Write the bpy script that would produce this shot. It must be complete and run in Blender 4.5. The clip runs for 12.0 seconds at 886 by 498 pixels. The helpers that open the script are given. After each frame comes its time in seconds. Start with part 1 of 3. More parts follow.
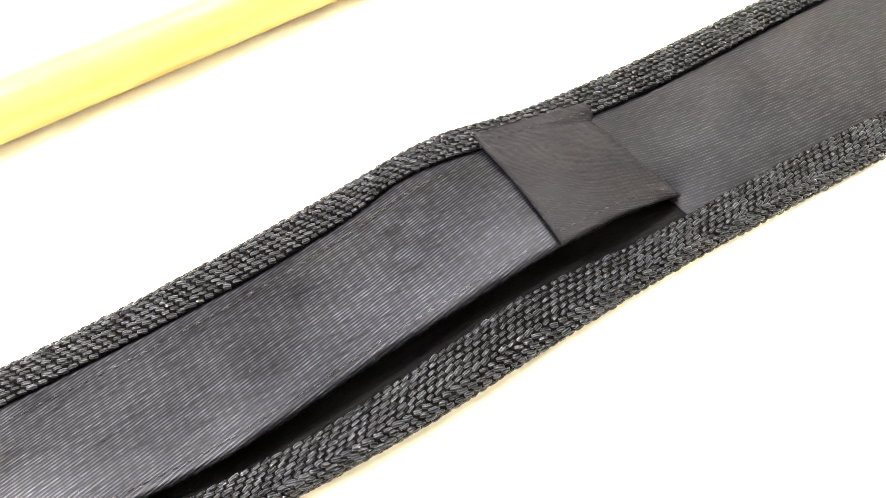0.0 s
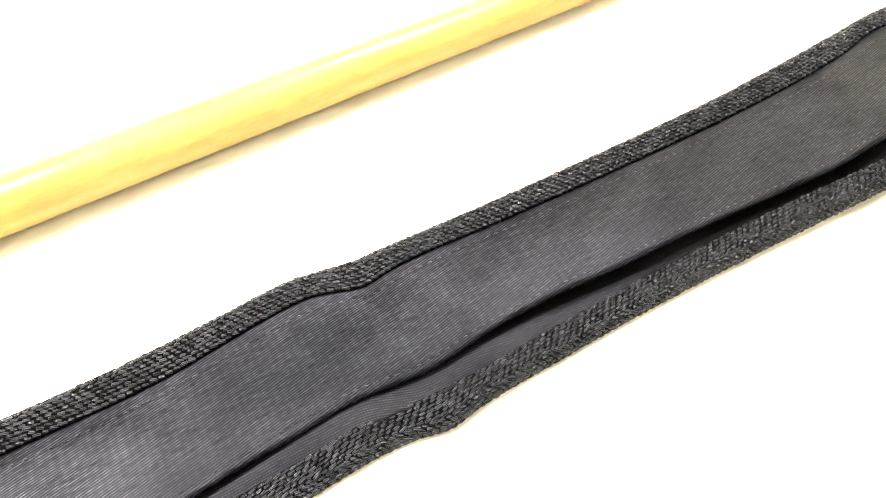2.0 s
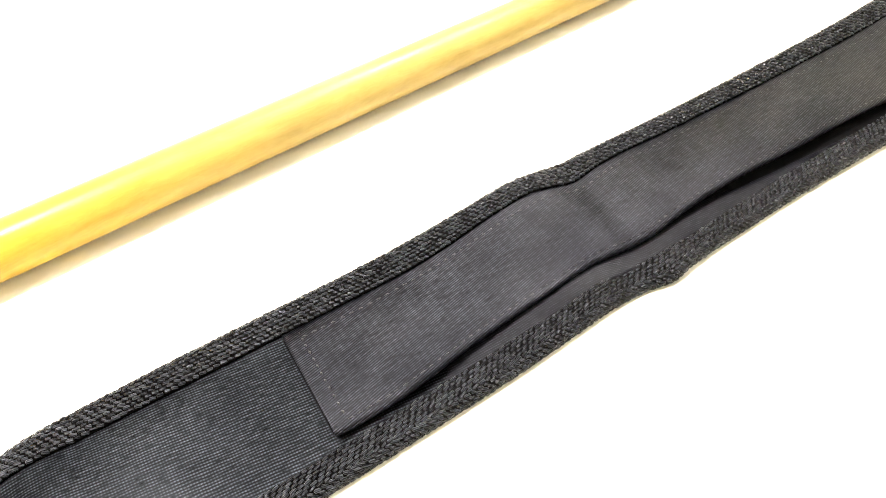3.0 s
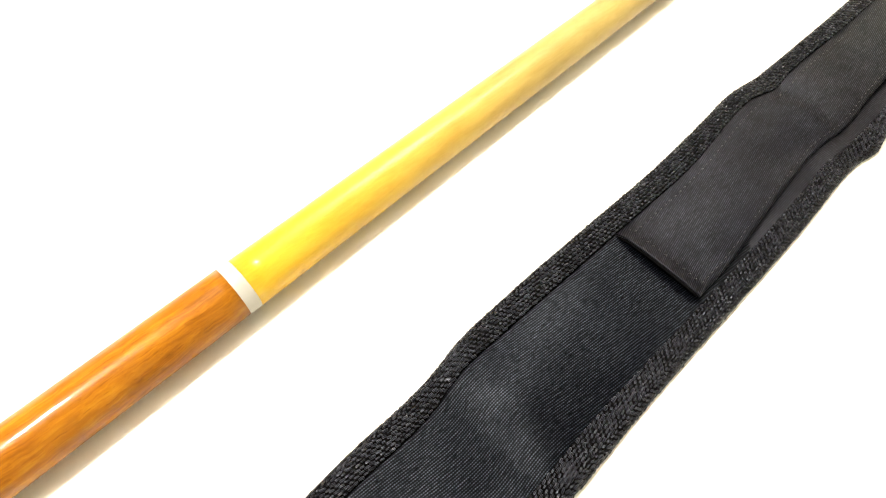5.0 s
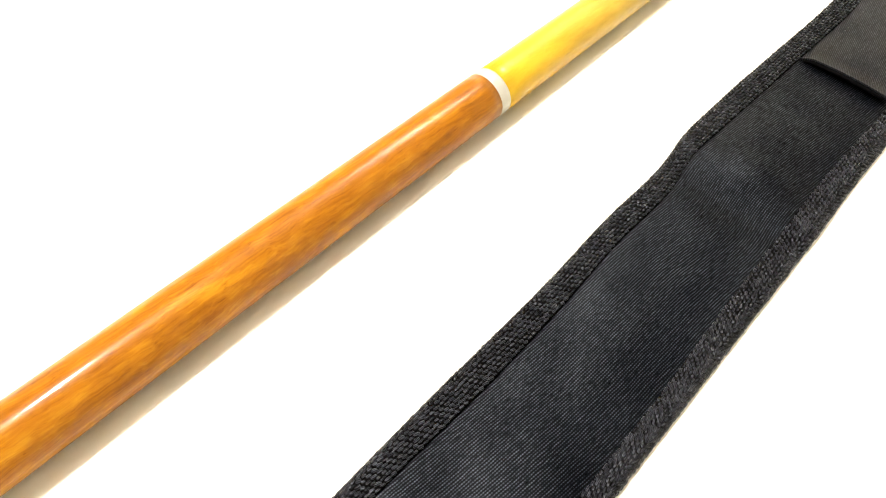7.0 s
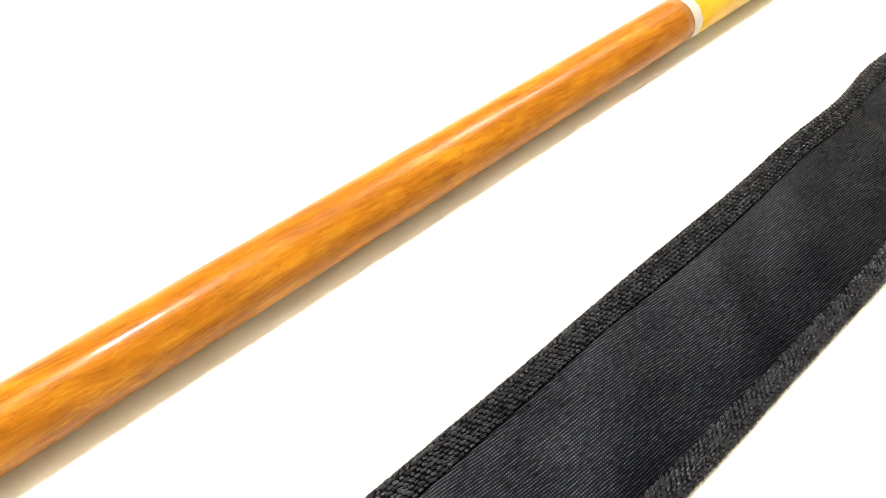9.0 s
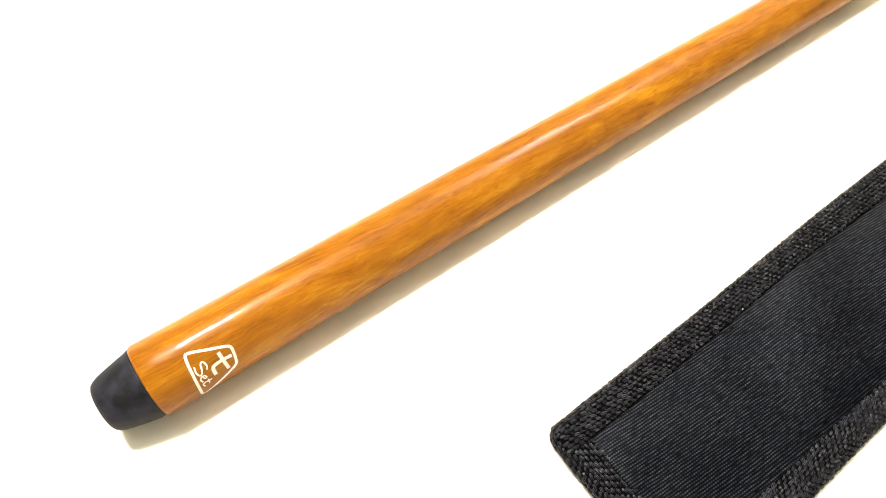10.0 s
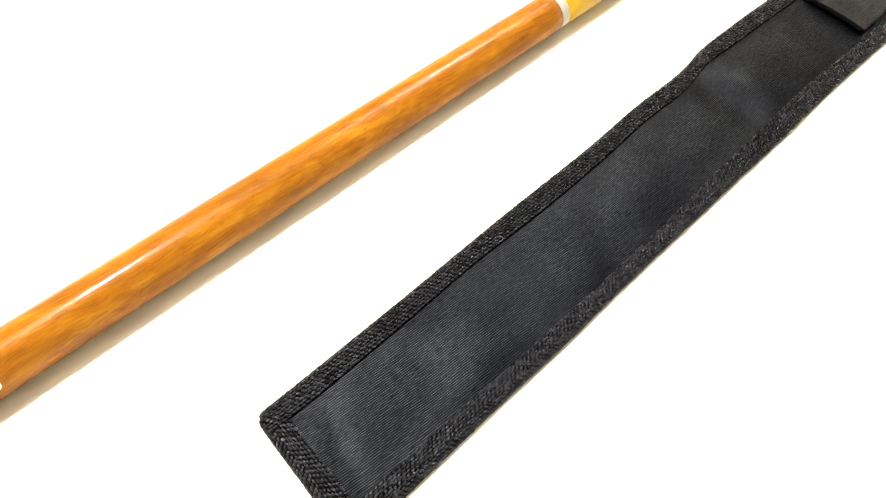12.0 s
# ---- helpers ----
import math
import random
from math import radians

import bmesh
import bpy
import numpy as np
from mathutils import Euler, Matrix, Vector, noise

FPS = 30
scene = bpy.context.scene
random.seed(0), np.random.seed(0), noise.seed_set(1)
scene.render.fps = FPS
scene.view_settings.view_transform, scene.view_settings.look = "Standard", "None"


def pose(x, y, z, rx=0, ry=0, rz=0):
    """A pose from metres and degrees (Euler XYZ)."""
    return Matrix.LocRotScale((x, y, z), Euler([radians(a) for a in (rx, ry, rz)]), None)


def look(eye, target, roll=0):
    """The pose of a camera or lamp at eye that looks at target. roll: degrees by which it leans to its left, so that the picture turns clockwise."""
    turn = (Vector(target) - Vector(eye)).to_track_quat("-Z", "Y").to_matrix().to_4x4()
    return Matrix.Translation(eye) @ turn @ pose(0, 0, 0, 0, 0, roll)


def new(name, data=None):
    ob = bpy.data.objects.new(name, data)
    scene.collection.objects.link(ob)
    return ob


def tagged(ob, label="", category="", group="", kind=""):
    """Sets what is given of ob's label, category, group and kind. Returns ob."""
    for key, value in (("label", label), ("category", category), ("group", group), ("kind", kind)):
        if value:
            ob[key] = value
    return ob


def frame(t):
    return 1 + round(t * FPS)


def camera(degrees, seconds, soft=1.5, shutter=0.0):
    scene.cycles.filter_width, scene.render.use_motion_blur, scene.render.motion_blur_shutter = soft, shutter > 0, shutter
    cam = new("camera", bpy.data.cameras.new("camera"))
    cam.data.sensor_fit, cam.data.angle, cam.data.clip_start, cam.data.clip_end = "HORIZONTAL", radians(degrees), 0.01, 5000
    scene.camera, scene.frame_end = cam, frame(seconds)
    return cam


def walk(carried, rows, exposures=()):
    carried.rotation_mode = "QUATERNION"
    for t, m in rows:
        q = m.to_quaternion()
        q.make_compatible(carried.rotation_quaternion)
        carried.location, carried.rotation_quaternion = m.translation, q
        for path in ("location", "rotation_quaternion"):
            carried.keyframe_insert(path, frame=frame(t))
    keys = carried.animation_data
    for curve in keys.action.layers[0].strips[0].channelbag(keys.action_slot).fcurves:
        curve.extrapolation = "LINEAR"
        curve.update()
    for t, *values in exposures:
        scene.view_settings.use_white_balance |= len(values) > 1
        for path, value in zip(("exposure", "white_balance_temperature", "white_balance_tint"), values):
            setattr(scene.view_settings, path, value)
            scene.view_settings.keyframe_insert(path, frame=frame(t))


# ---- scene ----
# camera: seconds, eye, heading from +x, tilt downwards, lean (degrees)
cam = camera(66.4, 12.0, soft=1.0)
ROWS = [
    (0, 0.9062, -0.2039, 0.1656, 67.11, 59.68, -7.68),
    (0.5, 0.8485, -0.2096, 0.1769, 66.41, 59.75, -6.09),
    (1, 0.7747, -0.2072, 0.1919, 65.31, 58.48, -4.45),
    (1.5, 0.7170, -0.2077, 0.1976, 63.90, 56.83, -3.07),
    (2, 0.6591, -0.2165, 0.2151, 63.23, 57.42, -2.47),
    (2.5, 0.6145, -0.2258, 0.2271, 62.40, 55.86, -3.12),
    (3, 0.5500, -0.2312, 0.2310, 62.25, 55.73, -4.83),
    (3.5, 0.4807, -0.2351, 0.2477, 63.20, 56.01, -7.98),
    (3.7, 0.4645, -0.2288, 0.2504, 62.80, 56.23, -8.69),
    (5.3, 0.3477, -0.1483, 0.2832, 40.77, 60.33, 4.47),
    (5.5, 0.3269, -0.1514, 0.2740, 41.25, 58.08, 3.17),
    (5.8, 0.2910, -0.1456, 0.2830, 40.91, 59.10, 2.57),
    (6, 0.2711, -0.1568, 0.2753, 41.78, 57.68, 2.32),
    (6.5, 0.2455, -0.1565, 0.2620, 42.63, 57.51, 1.96),
    (6.7, 0.2288, -0.1562, 0.2536, 42.99, 57.08, 1.80),
    (8.3, 0.1681, -0.1606, 0.2631, 48.62, 59.43, 0.28),
    (8.5, 0.1565, -0.1596, 0.2571, 48.65, 58.71, 0.83),
    (9, 0.1110, -0.1498, 0.2520, 48.90, 57.79, 2.75),
    (9.3, 0.0761, -0.1442, 0.2533, 51.17, 58.03, 2.12),
    (9.5, 0.0557, -0.1406, 0.2520, 52.62, 57.90, 1.25),
    (10, 0.0321, -0.1315, 0.2496, 53.35, 58.41, 1.33),
    (10.5, 0.0428, -0.1368, 0.2502, 53.35, 58.49, 0.48),
    (11, 0.0748, -0.1597, 0.2534, 52.19, 58.69, -0.05),
    (11.5, 0.0968, -0.1942, 0.2740, 50.32, 59.46, -0.08),
    (12, 0.1139, -0.2166, 0.3217, 47.63, 60.69, 1.61),
]


def shot(x, y, z, heading, tilt, lean):
    h, p = radians(heading), radians(tilt)
    way = Vector((math.cos(h) * math.cos(p), math.sin(h) * math.cos(p), -math.sin(p)))
    eye = Vector((x, y, z))
    return look(eye, eye + way, lean)


walk(cam, [(r[0], shot(*r[1:])) for r in ROWS],
     exposures=[(0, 1.45), (1.0, 1.3), (2.0, 0.92), (3.0, 0.6), (3.7, 0.4), (5.3, -0.1), (9.0, -0.1), (10.0, -0.3), (10.7, -0.3), (12, -0.15)])

# light: a round pendant lamp over the table; unseen fill is added by its upward light and a hanging bowl that lights
# the pale ceiling
CEILING = 1.95
LAMP, FILL_BOWL = (0.02, 0.45, 1.62), (1.55, 0.80, 1.58)
WARM = (1.0, 0.93, 0.80)
world = bpy.data.worlds.new("world")
world.use_nodes = True
world.node_tree.nodes["Background"].inputs[0].default_value = (0.9, 0.95, 1.0, 1)
world.node_tree.nodes["Background"].inputs[1].default_value = 0.05
scene.world = world
for place, way, size, watts, colour in ((LAMP, -1, 0.13, 44.0, WARM), (LAMP, 1, 0.17, 22.0, WARM), (FILL_BOWL, 1, 0.34, 90.0, (1.0, 0.95, 0.86))):
    lamp_light = bpy.data.lights.new("lamp_light", "AREA")
    lamp_light.shape, lamp_light.size, lamp_light.energy, lamp_light.color = "DISK", size, watts, colour
    lamp_ob = new("lamp_light", lamp_light)
    lamp_ob.matrix_world = look((place[0], place[1], place[2] + way * 0.032), (place[0], place[1], place[2] + way))


# ---- materials ----
def material(name, colour=(0.8, 0.8, 0.8), rough=0.5, metal=0.0):
    m = bpy.data.materials.new(name)
    m.use_nodes = True
    b = m.node_tree.nodes["Principled BSDF"]
    b.inputs["Base Color"].default_value = (*colour, 1)
    b.inputs["Roughness"].default_value = rough
    b.inputs["Metallic"].default_value = metal
    return m


class Nodes:
    """Short hand for building a node tree."""

    def __init__(self, m):
        self.tree = m.node_tree
        self.shader = m.node_tree.nodes["Principled BSDF"]

    def add(self, kind, inputs=(), **settings):
        n = self.tree.nodes.new(kind)
        if kind == "ShaderNodeMath":
            n.operation = settings["operation"]
        elif kind == "ShaderNodeMix":
            n.data_type, n.blend_type = "RGBA", settings.get("blend", "MIX")
        for key, value in inputs:
            if isinstance(value, bpy.types.NodeSocket):
                self.tree.links.new(value, n.inputs[key])
            else:
                n.inputs[key].default_value = value
        return n

    def math(self, operation, a, b=0.0):
        return self.add("ShaderNodeMath", ((0, a), (1, b)), operation=operation).outputs[0]

    def ramp(self, value, stops):
        n = self.add("ShaderNodeValToRGB", ((0, value),))
        el = n.color_ramp.elements
        while len(el) < len(stops):
            el.new(0.5)
        for e, (p, c) in zip(el, stops):
            e.position, e.color = p, (*c, 1)
        return n.outputs[0]

    def noise(self, vector, scale, detail=4.0, rough=0.55):
        return self.add("ShaderNodeTexNoise", (("Vector", vector), ("Scale", scale), ("Detail", detail), ("Roughness", rough))).outputs[0]

    def mapped(self, vector, scale):
        return self.add("ShaderNodeMapping", (("Vector", vector), ("Scale", scale))).outputs[0]

    def bump(self, height, strength, distance, below=None):
        ins = [("Height", height), ("Strength", strength), ("Distance", distance)]
        if below is not None:
            ins.append(("Normal", below))
        return self.add("ShaderNodeBump", ins).outputs[0]

    def put(self, key, value):
        if isinstance(value, bpy.types.NodeSocket):
            self.tree.links.new(value, self.shader.inputs[key])
        else:
            self.shader.inputs[key].default_value = value


def cloth_material(name, colour, rib, cross, dots, slant, rough, relief, gloss, tint, crisp, straight=1.0):
    """Woven nylon: the UV map is in metres, u along the case, v across it. rib: spacing of the lengthwise ribs; cross:
    of the threads across them; dots: how far the cross threads break the ribs into dots; slant: drift of the ribs
    across the case;
    crisp: how far the raised threads outshine the gaps, glints and shade being also put into the colour; straight: how
    stretched the wander of the ribs is."""
    m = material(name, colour, rough)
    n = Nodes(m)
    uv = n.add("ShaderNodeTexCoord").outputs["UV"]
    sep = n.add("ShaderNodeSeparateXYZ", ((0, uv),)).outputs
    sway = n.math("ADD", n.math("MULTIPLY", n.noise(n.mapped(uv, (45 / straight, 70, 1)), 1.0, 3), 7.0), n.math("MULTIPLY", n.noise(n.mapped(uv, (220 / straight, 420, 1)), 1.0, 2), 2.2))
    line = n.math("ADD", n.math("MULTIPLY", n.math("ADD", sep[1], n.math("MULTIPLY", sep[0], slant)), 2 * math.pi / rib), sway)
    ribs = n.math("POWER", n.math("ADD", n.math("MULTIPLY", n.math("SINE", line), 0.5), 0.5), 2.2 if straight == 1.0 else 2.8)
    step = n.math("ADD", n.math("MULTIPLY", sep[0], 2 * math.pi / cross), n.math("MULTIPLY", n.noise(uv, 150, 2), 3.0))
    knots = n.math("ADD", n.math("MULTIPLY", n.math("SINE", step), 0.5 * dots), 1.0 - 0.5 * dots)
    uneven = n.math("ADD", n.math("MULTIPLY", n.noise(n.mapped(uv, (280 / straight, 900, 1)), 1.0, 2), 2.5), -0.7)
    thread = n.math("MULTIPLY", n.math("MULTIPLY", ribs, knots), uneven)
    # pressed and rubbed areas shine differently
    rubbed = n.math("ADD", 0.74, n.math("MULTIPLY", n.ramp(n.noise(n.mapped(uv, (1, 1.5, 1)), 32, 4, 0.6), [(0.36, (0, 0, 0)), (0.64, (1, 1, 1))]), 0.50))
    fuzz = n.noise(n.mapped(uv, (1, 1.5, 1)), 1900, 2)
    patch = n.noise(n.mapped(uv, (1, 1.6, 1)), 38, 3)
    n.put("Normal", n.bump(n.math("ADD", thread, n.math("MULTIPLY", fuzz, 0.45)), relief, 0.00015))
    # the colour itself carries glints on raised threads and shade in the gaps
    tone = n.ramp(n.math("ADD", thread, n.math("MULTIPLY", n.math("ADD", patch, -0.5), 0.30)),
                  [(0.0, tuple(c * (1 - 0.7 * crisp) for c in colour)), (0.3, colour), (0.8, tuple(c * (1 + 4.5 * crisp) for c in colour))])
    # a few pale specks of lint
    specks = n.ramp(n.noise(uv, 900, 1), [(0.79, (0, 0, 0)), (0.82, (1, 1, 1))])
    n.put("Base Color", n.add("ShaderNodeMix", ((0, n.math("MULTIPLY", specks, 0.4)), (6, tone), (7, (0.10, 0.10, 0.11, 1)))).outputs[2])
    n.put("Roughness", n.math("ADD", rough - 0.08, n.math("MULTIPLY", patch, 0.16)))
    n.put("Specular IOR Level", n.math("MULTIPLY", n.math("ADD", n.math("MULTIPLY", thread, 2.1 * crisp), 0.85 - 0.76 * crisp), n.math("MULTIPLY", rubbed, gloss)))
    n.put("Specular Tint", (*tint, 1))
    n.put("Sheen Weight", 0.015 if gloss > 0.2 else 0.0)
    n.put("Sheen Roughness", 0.4)
    n.put("Sheen Tint", (0.7, 0.8, 1.0, 1))
    return m


def yarn_material():
    """Plaited yarn; the UV map runs along (u) and round (v) each yarn, whose fine filaments catch the light one by one."""
    m = material("webbing_yarn", (0.03, 0.03, 0.03), 0.38)
    n = Nodes(m)
    isle = n.add("ShaderNodeNewGeometry").outputs["Random Per Island"]
    tex = n.add("ShaderNodeTexCoord").outputs
    sep = n.add("ShaderNodeSeparateXYZ", ((0, tex["UV"]),)).outputs
    fine = n.noise(n.mapped(tex["UV"], (1.6, 5.0, 1)), 1.0, 2)
    twist = n.math("ADD", n.math("MULTIPLY", sep[1], 21.0), n.math("ADD", n.math("MULTIPLY", isle, 40.0), n.math("MULTIPLY", n.noise(tex["Object"], 700, 2), 9.0)))
    hair = n.math("POWER", n.math("ADD", n.math("MULTIPLY", n.math("SINE", twist), 0.5), 0.5), 1.6)
    hair = n.math("MULTIPLY", hair, n.math("ADD", 0.35, n.math("MULTIPLY", fine, 1.1)))
    tone = n.ramp(isle, [(0.0, (0.0008, 0.0008, 0.0013)), (0.6, (0.0017, 0.0018, 0.0027)), (1.0, (0.0048, 0.0050, 0.0072))])
    # filaments are lightened in the colour too, standing for their glints
    n.put("Base Color", n.add("ShaderNodeMix", ((0, n.math("MULTIPLY", hair, 0.25)), (6, tone), (7, (0.012, 0.0123, 0.0172, 1)))).outputs[2])
    n.put("Roughness", n.math("ADD", 0.21, n.math("MULTIPLY", isle, 0.12)))
    n.put("Specular IOR Level", n.math("ADD", 0.12, n.math("MULTIPLY", hair, 0.72)))
    n.put("Specular Tint", (0.75, 0.79, 1.0, 1))
    n.put("Normal", n.bump(hair, 0.55, 0.00014))
    return m


def wood_material(name, stops, grain, coat, figure, paler=()):
    """Lacquered wood, the grain runs along x. paler: the stops towards which the wood fades away from the joint, partly
    to make up for uneven light along it.
    """
    m = material(name, stops[1][1], 0.4)
    n = Nodes(m)
    at = n.add("ShaderNodeTexCoord").outputs["Object"]
    bend = n.add("ShaderNodeMix", ((0, 0.010), (6, at), (7, n.add("ShaderNodeTexNoise", (("Vector", at), ("Scale", 11.0), ("Detail", 2.0))).outputs[1]))).outputs[2]
    bend = n.add("ShaderNodeMapping", (("Vector", bend), ("Rotation", (0.0, 0.05, 0.07)))).outputs[0]
    streak = n.noise(n.mapped(bend, (9, 75, 75)), 1.6, 4, 0.55)
    wavy = n.add("ShaderNodeMix", ((0, 0.0022), (6, bend), (7, n.add("ShaderNodeTexNoise", (("Vector", bend), ("Scale", 130.0), ("Detail", 2.0))).outputs[1]))).outputs[2]
    fibre = n.noise(n.mapped(wavy, (30, 900, 900)), 1.0, 4, 0.6)
    fig = n.noise(n.mapped(wavy, (75, 170, 170)), 1.0, 4, 0.6)
    # flame-like bands that cross the grain at a slant
    slant = n.add("ShaderNodeMapping", (("Vector", bend), ("Rotation", (0.0, 0.0, 0.16)))).outputs[0]
    flame = n.noise(n.mapped(slant, (9, 115, 60)), 1.0, 3, 0.5)
    streak = n.math("ADD", n.math("MULTIPLY", streak, 0.55), n.math("MULTIPLY", flame, 0.45))
    mix = n.math("ADD", n.math("MULTIPLY", n.math("ADD", streak, -0.21), 0.62), n.math("ADD", n.math("MULTIPLY", fibre, grain), n.math("MULTIPLY", fig, figure)))
    colour = n.ramp(mix, stops)
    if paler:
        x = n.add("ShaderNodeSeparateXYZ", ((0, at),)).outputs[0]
        # part of this colour fade makes up for uneven light along the shaft
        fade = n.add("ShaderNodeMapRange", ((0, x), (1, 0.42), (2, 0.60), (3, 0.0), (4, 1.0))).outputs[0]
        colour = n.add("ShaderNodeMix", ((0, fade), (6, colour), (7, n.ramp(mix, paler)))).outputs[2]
    # short dark pores
    pore = n.ramp(n.noise(n.mapped(wavy, (45, 1500, 1500)), 1.0, 2), [(0.62, (1, 1, 1)), (0.72, (0.45, 0.30, 0.14))])
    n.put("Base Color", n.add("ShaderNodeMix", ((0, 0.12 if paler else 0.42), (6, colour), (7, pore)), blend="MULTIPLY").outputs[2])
    n.put("Roughness", 0.30)
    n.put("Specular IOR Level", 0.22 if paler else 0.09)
    n.put("Coat Weight", coat)
    n.put("Coat Roughness", n.math("ADD", 0.03, n.math("MULTIPLY", fig, 0.07)))
    n.put("Coat Normal", n.bump(n.math("ADD", fibre, n.math("MULTIPLY", fig, 0.25)), 0.16, 0.0002))
    n.put("Normal", n.bump(fibre, 0.15, 0.0002))
    return m


def plain_material(name, colour, rough, scale, spread, relief=0.1, coat=0.0):
    m = material(name, colour, rough)
    n = Nodes(m)
    at = n.add("ShaderNodeTexCoord").outputs["Object"]
    f = n.math("ADD", n.math("MULTIPLY", n.noise(at, scale, 5), 0.7), n.math("MULTIPLY", n.noise(at, scale * 14, 3), 0.3))
    n.put("Base Color", n.ramp(f, [(0.3, tuple(c * (1 - spread) for c in colour)), (0.7, tuple(min(1, c * (1 + spread)) for c in colour))]))
    n.put("Normal", n.bump(n.noise(at, scale * 40, 3), relief, 0.0003))
    n.put("Coat Weight", coat)
    return m


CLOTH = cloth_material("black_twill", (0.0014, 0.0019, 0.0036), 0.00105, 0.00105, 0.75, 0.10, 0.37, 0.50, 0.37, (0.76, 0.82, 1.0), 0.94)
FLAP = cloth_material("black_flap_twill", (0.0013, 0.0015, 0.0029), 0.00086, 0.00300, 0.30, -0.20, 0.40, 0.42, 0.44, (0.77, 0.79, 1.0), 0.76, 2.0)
UPPER = cloth_material("black_upper_twill", (0.0034, 0.0033, 0.0053), 0.00090, 0.00100, 0.60, 0.10, 0.44, 0.34, 0.29, (0.80, 0.82, 1.0), 0.55)
TABCLOTH = cloth_material("black_tab_canvas", (0.0061, 0.0058, 0.0082), 0.00060, 0.00170, 0.30, 0.3, 0.60, 1.0, 0.22, (0.84, 0.86, 1.0), 0.35)
# cloth colour darkened to stand for shade in the opening and under edges
SHADED_CLOTH = cloth_material("black_lining", (0.0018, 0.0018, 0.0022), 0.0008, 0.0008, 0.5, 0.0, 0.8, 0.3, 0.10, (0.9, 0.9, 1.0), 0.3)
YARN = yarn_material()
TAPE = plain_material("webbing_core", (0.0010, 0.0010, 0.0013), 0.9, 300, 0.3)
TAPE.node_tree.nodes["Principled BSDF"].inputs["Specular IOR Level"].default_value = 0.05
THREAD = plain_material("black_thread", (0.012, 0.012, 0.014), 0.4, 900, 0.4)
BUTT = wood_material("amber_wood", [(0.37, (0.232, 0.073, 0.0025)), (0.50, (0.338, 0.121, 0.0045)), (0.63, (0.475, 0.206, 0.0100))], 0.38, 0.32, 0.24)
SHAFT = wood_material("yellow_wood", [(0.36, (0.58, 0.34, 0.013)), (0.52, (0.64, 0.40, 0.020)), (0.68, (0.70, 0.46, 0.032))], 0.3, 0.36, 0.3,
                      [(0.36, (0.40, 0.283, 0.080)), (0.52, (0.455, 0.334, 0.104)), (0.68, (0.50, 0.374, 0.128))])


def rubber_material():
    m = material("black_rubber", (0.03, 0.03, 0.036), 0.62)
    n = Nodes(m)
    at = n.add("ShaderNodeTexCoord").outputs["Object"]
    blot = n.noise(at, 190, 5)
    n.put("Base Color", n.ramp(blot, [(0.38, (0.0024, 0.0028, 0.0065)), (0.60, (0.015, 0.017, 0.030))]))
    n.put("Roughness", n.math("ADD", 0.45, n.math("MULTIPLY", blot, 0.3)))
    n.put("Specular IOR Level", 0.26)
    n.put("Normal", n.bump(n.noise(at, 900, 4), 0.3, 0.0003))
    return m


RUBBER = rubber_material()
RING = plain_material("white_ring", (0.46, 0.45, 0.42), 0.3, 60, 0.06, 0.05, 0.4)
DECAL = plain_material("cream_print", (0.86, 0.80, 0.70), 0.4, 200, 0.05)
TABLE = plain_material("white_laminate", (0.86, 0.835, 0.77), 0.45, 6, 0.015, 0.04)
WALL = plain_material("white_ceiling_paint", (0.84, 0.83, 0.80), 0.8, 3, 0.03, 0.15)
GREY = plain_material("pale_wall_paint", (0.70, 0.68, 0.60), 0.8, 3, 0.03, 0.15)
TAUPE = plain_material("taupe_wall_paint", (0.50, 0.47, 0.41), 0.8, 3, 0.04, 0.15)
FLOOR = plain_material("grey_floor", (0.60, 0.57, 0.52), 0.5, 4, 0.06)
STEEL = plain_material("painted_steel", (0.6, 0.6, 0.6), 0.4, 20, 0.04)
GLOW = material("lamp_diffuser", (0.9, 0.9, 0.9), 0.5)
GLOW.node_tree.nodes["Principled BSDF"].inputs["Emission Color"].default_value = (1.0, 0.93, 0.80, 1)
GLOW.node_tree.nodes["Principled BSDF"].inputs["Emission Strength"].default_value = 12.0


# ---- mesh helpers ----
def mesh_part(name, verts, faces, mat, parent=None, label="", uvs=None, smooth=True, kind=""):
    me = bpy.data.meshes.new(name)
    me.from_pydata([tuple(map(float, p)) for p in verts], [], [tuple(int(i) for i in q) for q in faces])
    me.materials.append(mat)
    if smooth:
        me.polygons.foreach_set("use_smooth", [True] * len(me.polygons))
    if uvs is not None:
        idx = np.empty(len(me.loops), dtype=np.int32)
        me.loops.foreach_get("vertex_index", idx)
        layer = me.uv_layers.new(name="cloth")
        layer.data.foreach_set("uv", np.asarray(uvs, dtype=np.float32)[idx].ravel())
    ob = new(name, me)
    ob.parent = parent
    return tagged(ob, label=label, kind=kind)


def part(name, bm, mat, parent, label="", smooth=False):
    me = bpy.data.meshes.new(name)
    bmesh.ops.recalc_face_normals(bm, faces=bm.faces)
    bm.to_mesh(me)
    bm.free()
    me.materials.append(mat)
    if smooth:
        me.polygons.foreach_set("use_smooth", [True] * len(me.polygons))
    ob = new(name, me)
    ob.parent = parent
    return tagged(ob, label=label)


def box(lo, hi, bevel=0.0, segments=2):
    bm = bmesh.new()
    bmesh.ops.create_cube(bm, size=1)
    for v in bm.verts:
        v.co = Vector([(a + b) / 2 + c * (b - a) for a, b, c in zip(lo, hi, v.co)])
    if bevel:
        bmesh.ops.bevel(bm, geom=bm.edges[:], offset=bevel, segments=segments, affect="EDGES")
    return bm


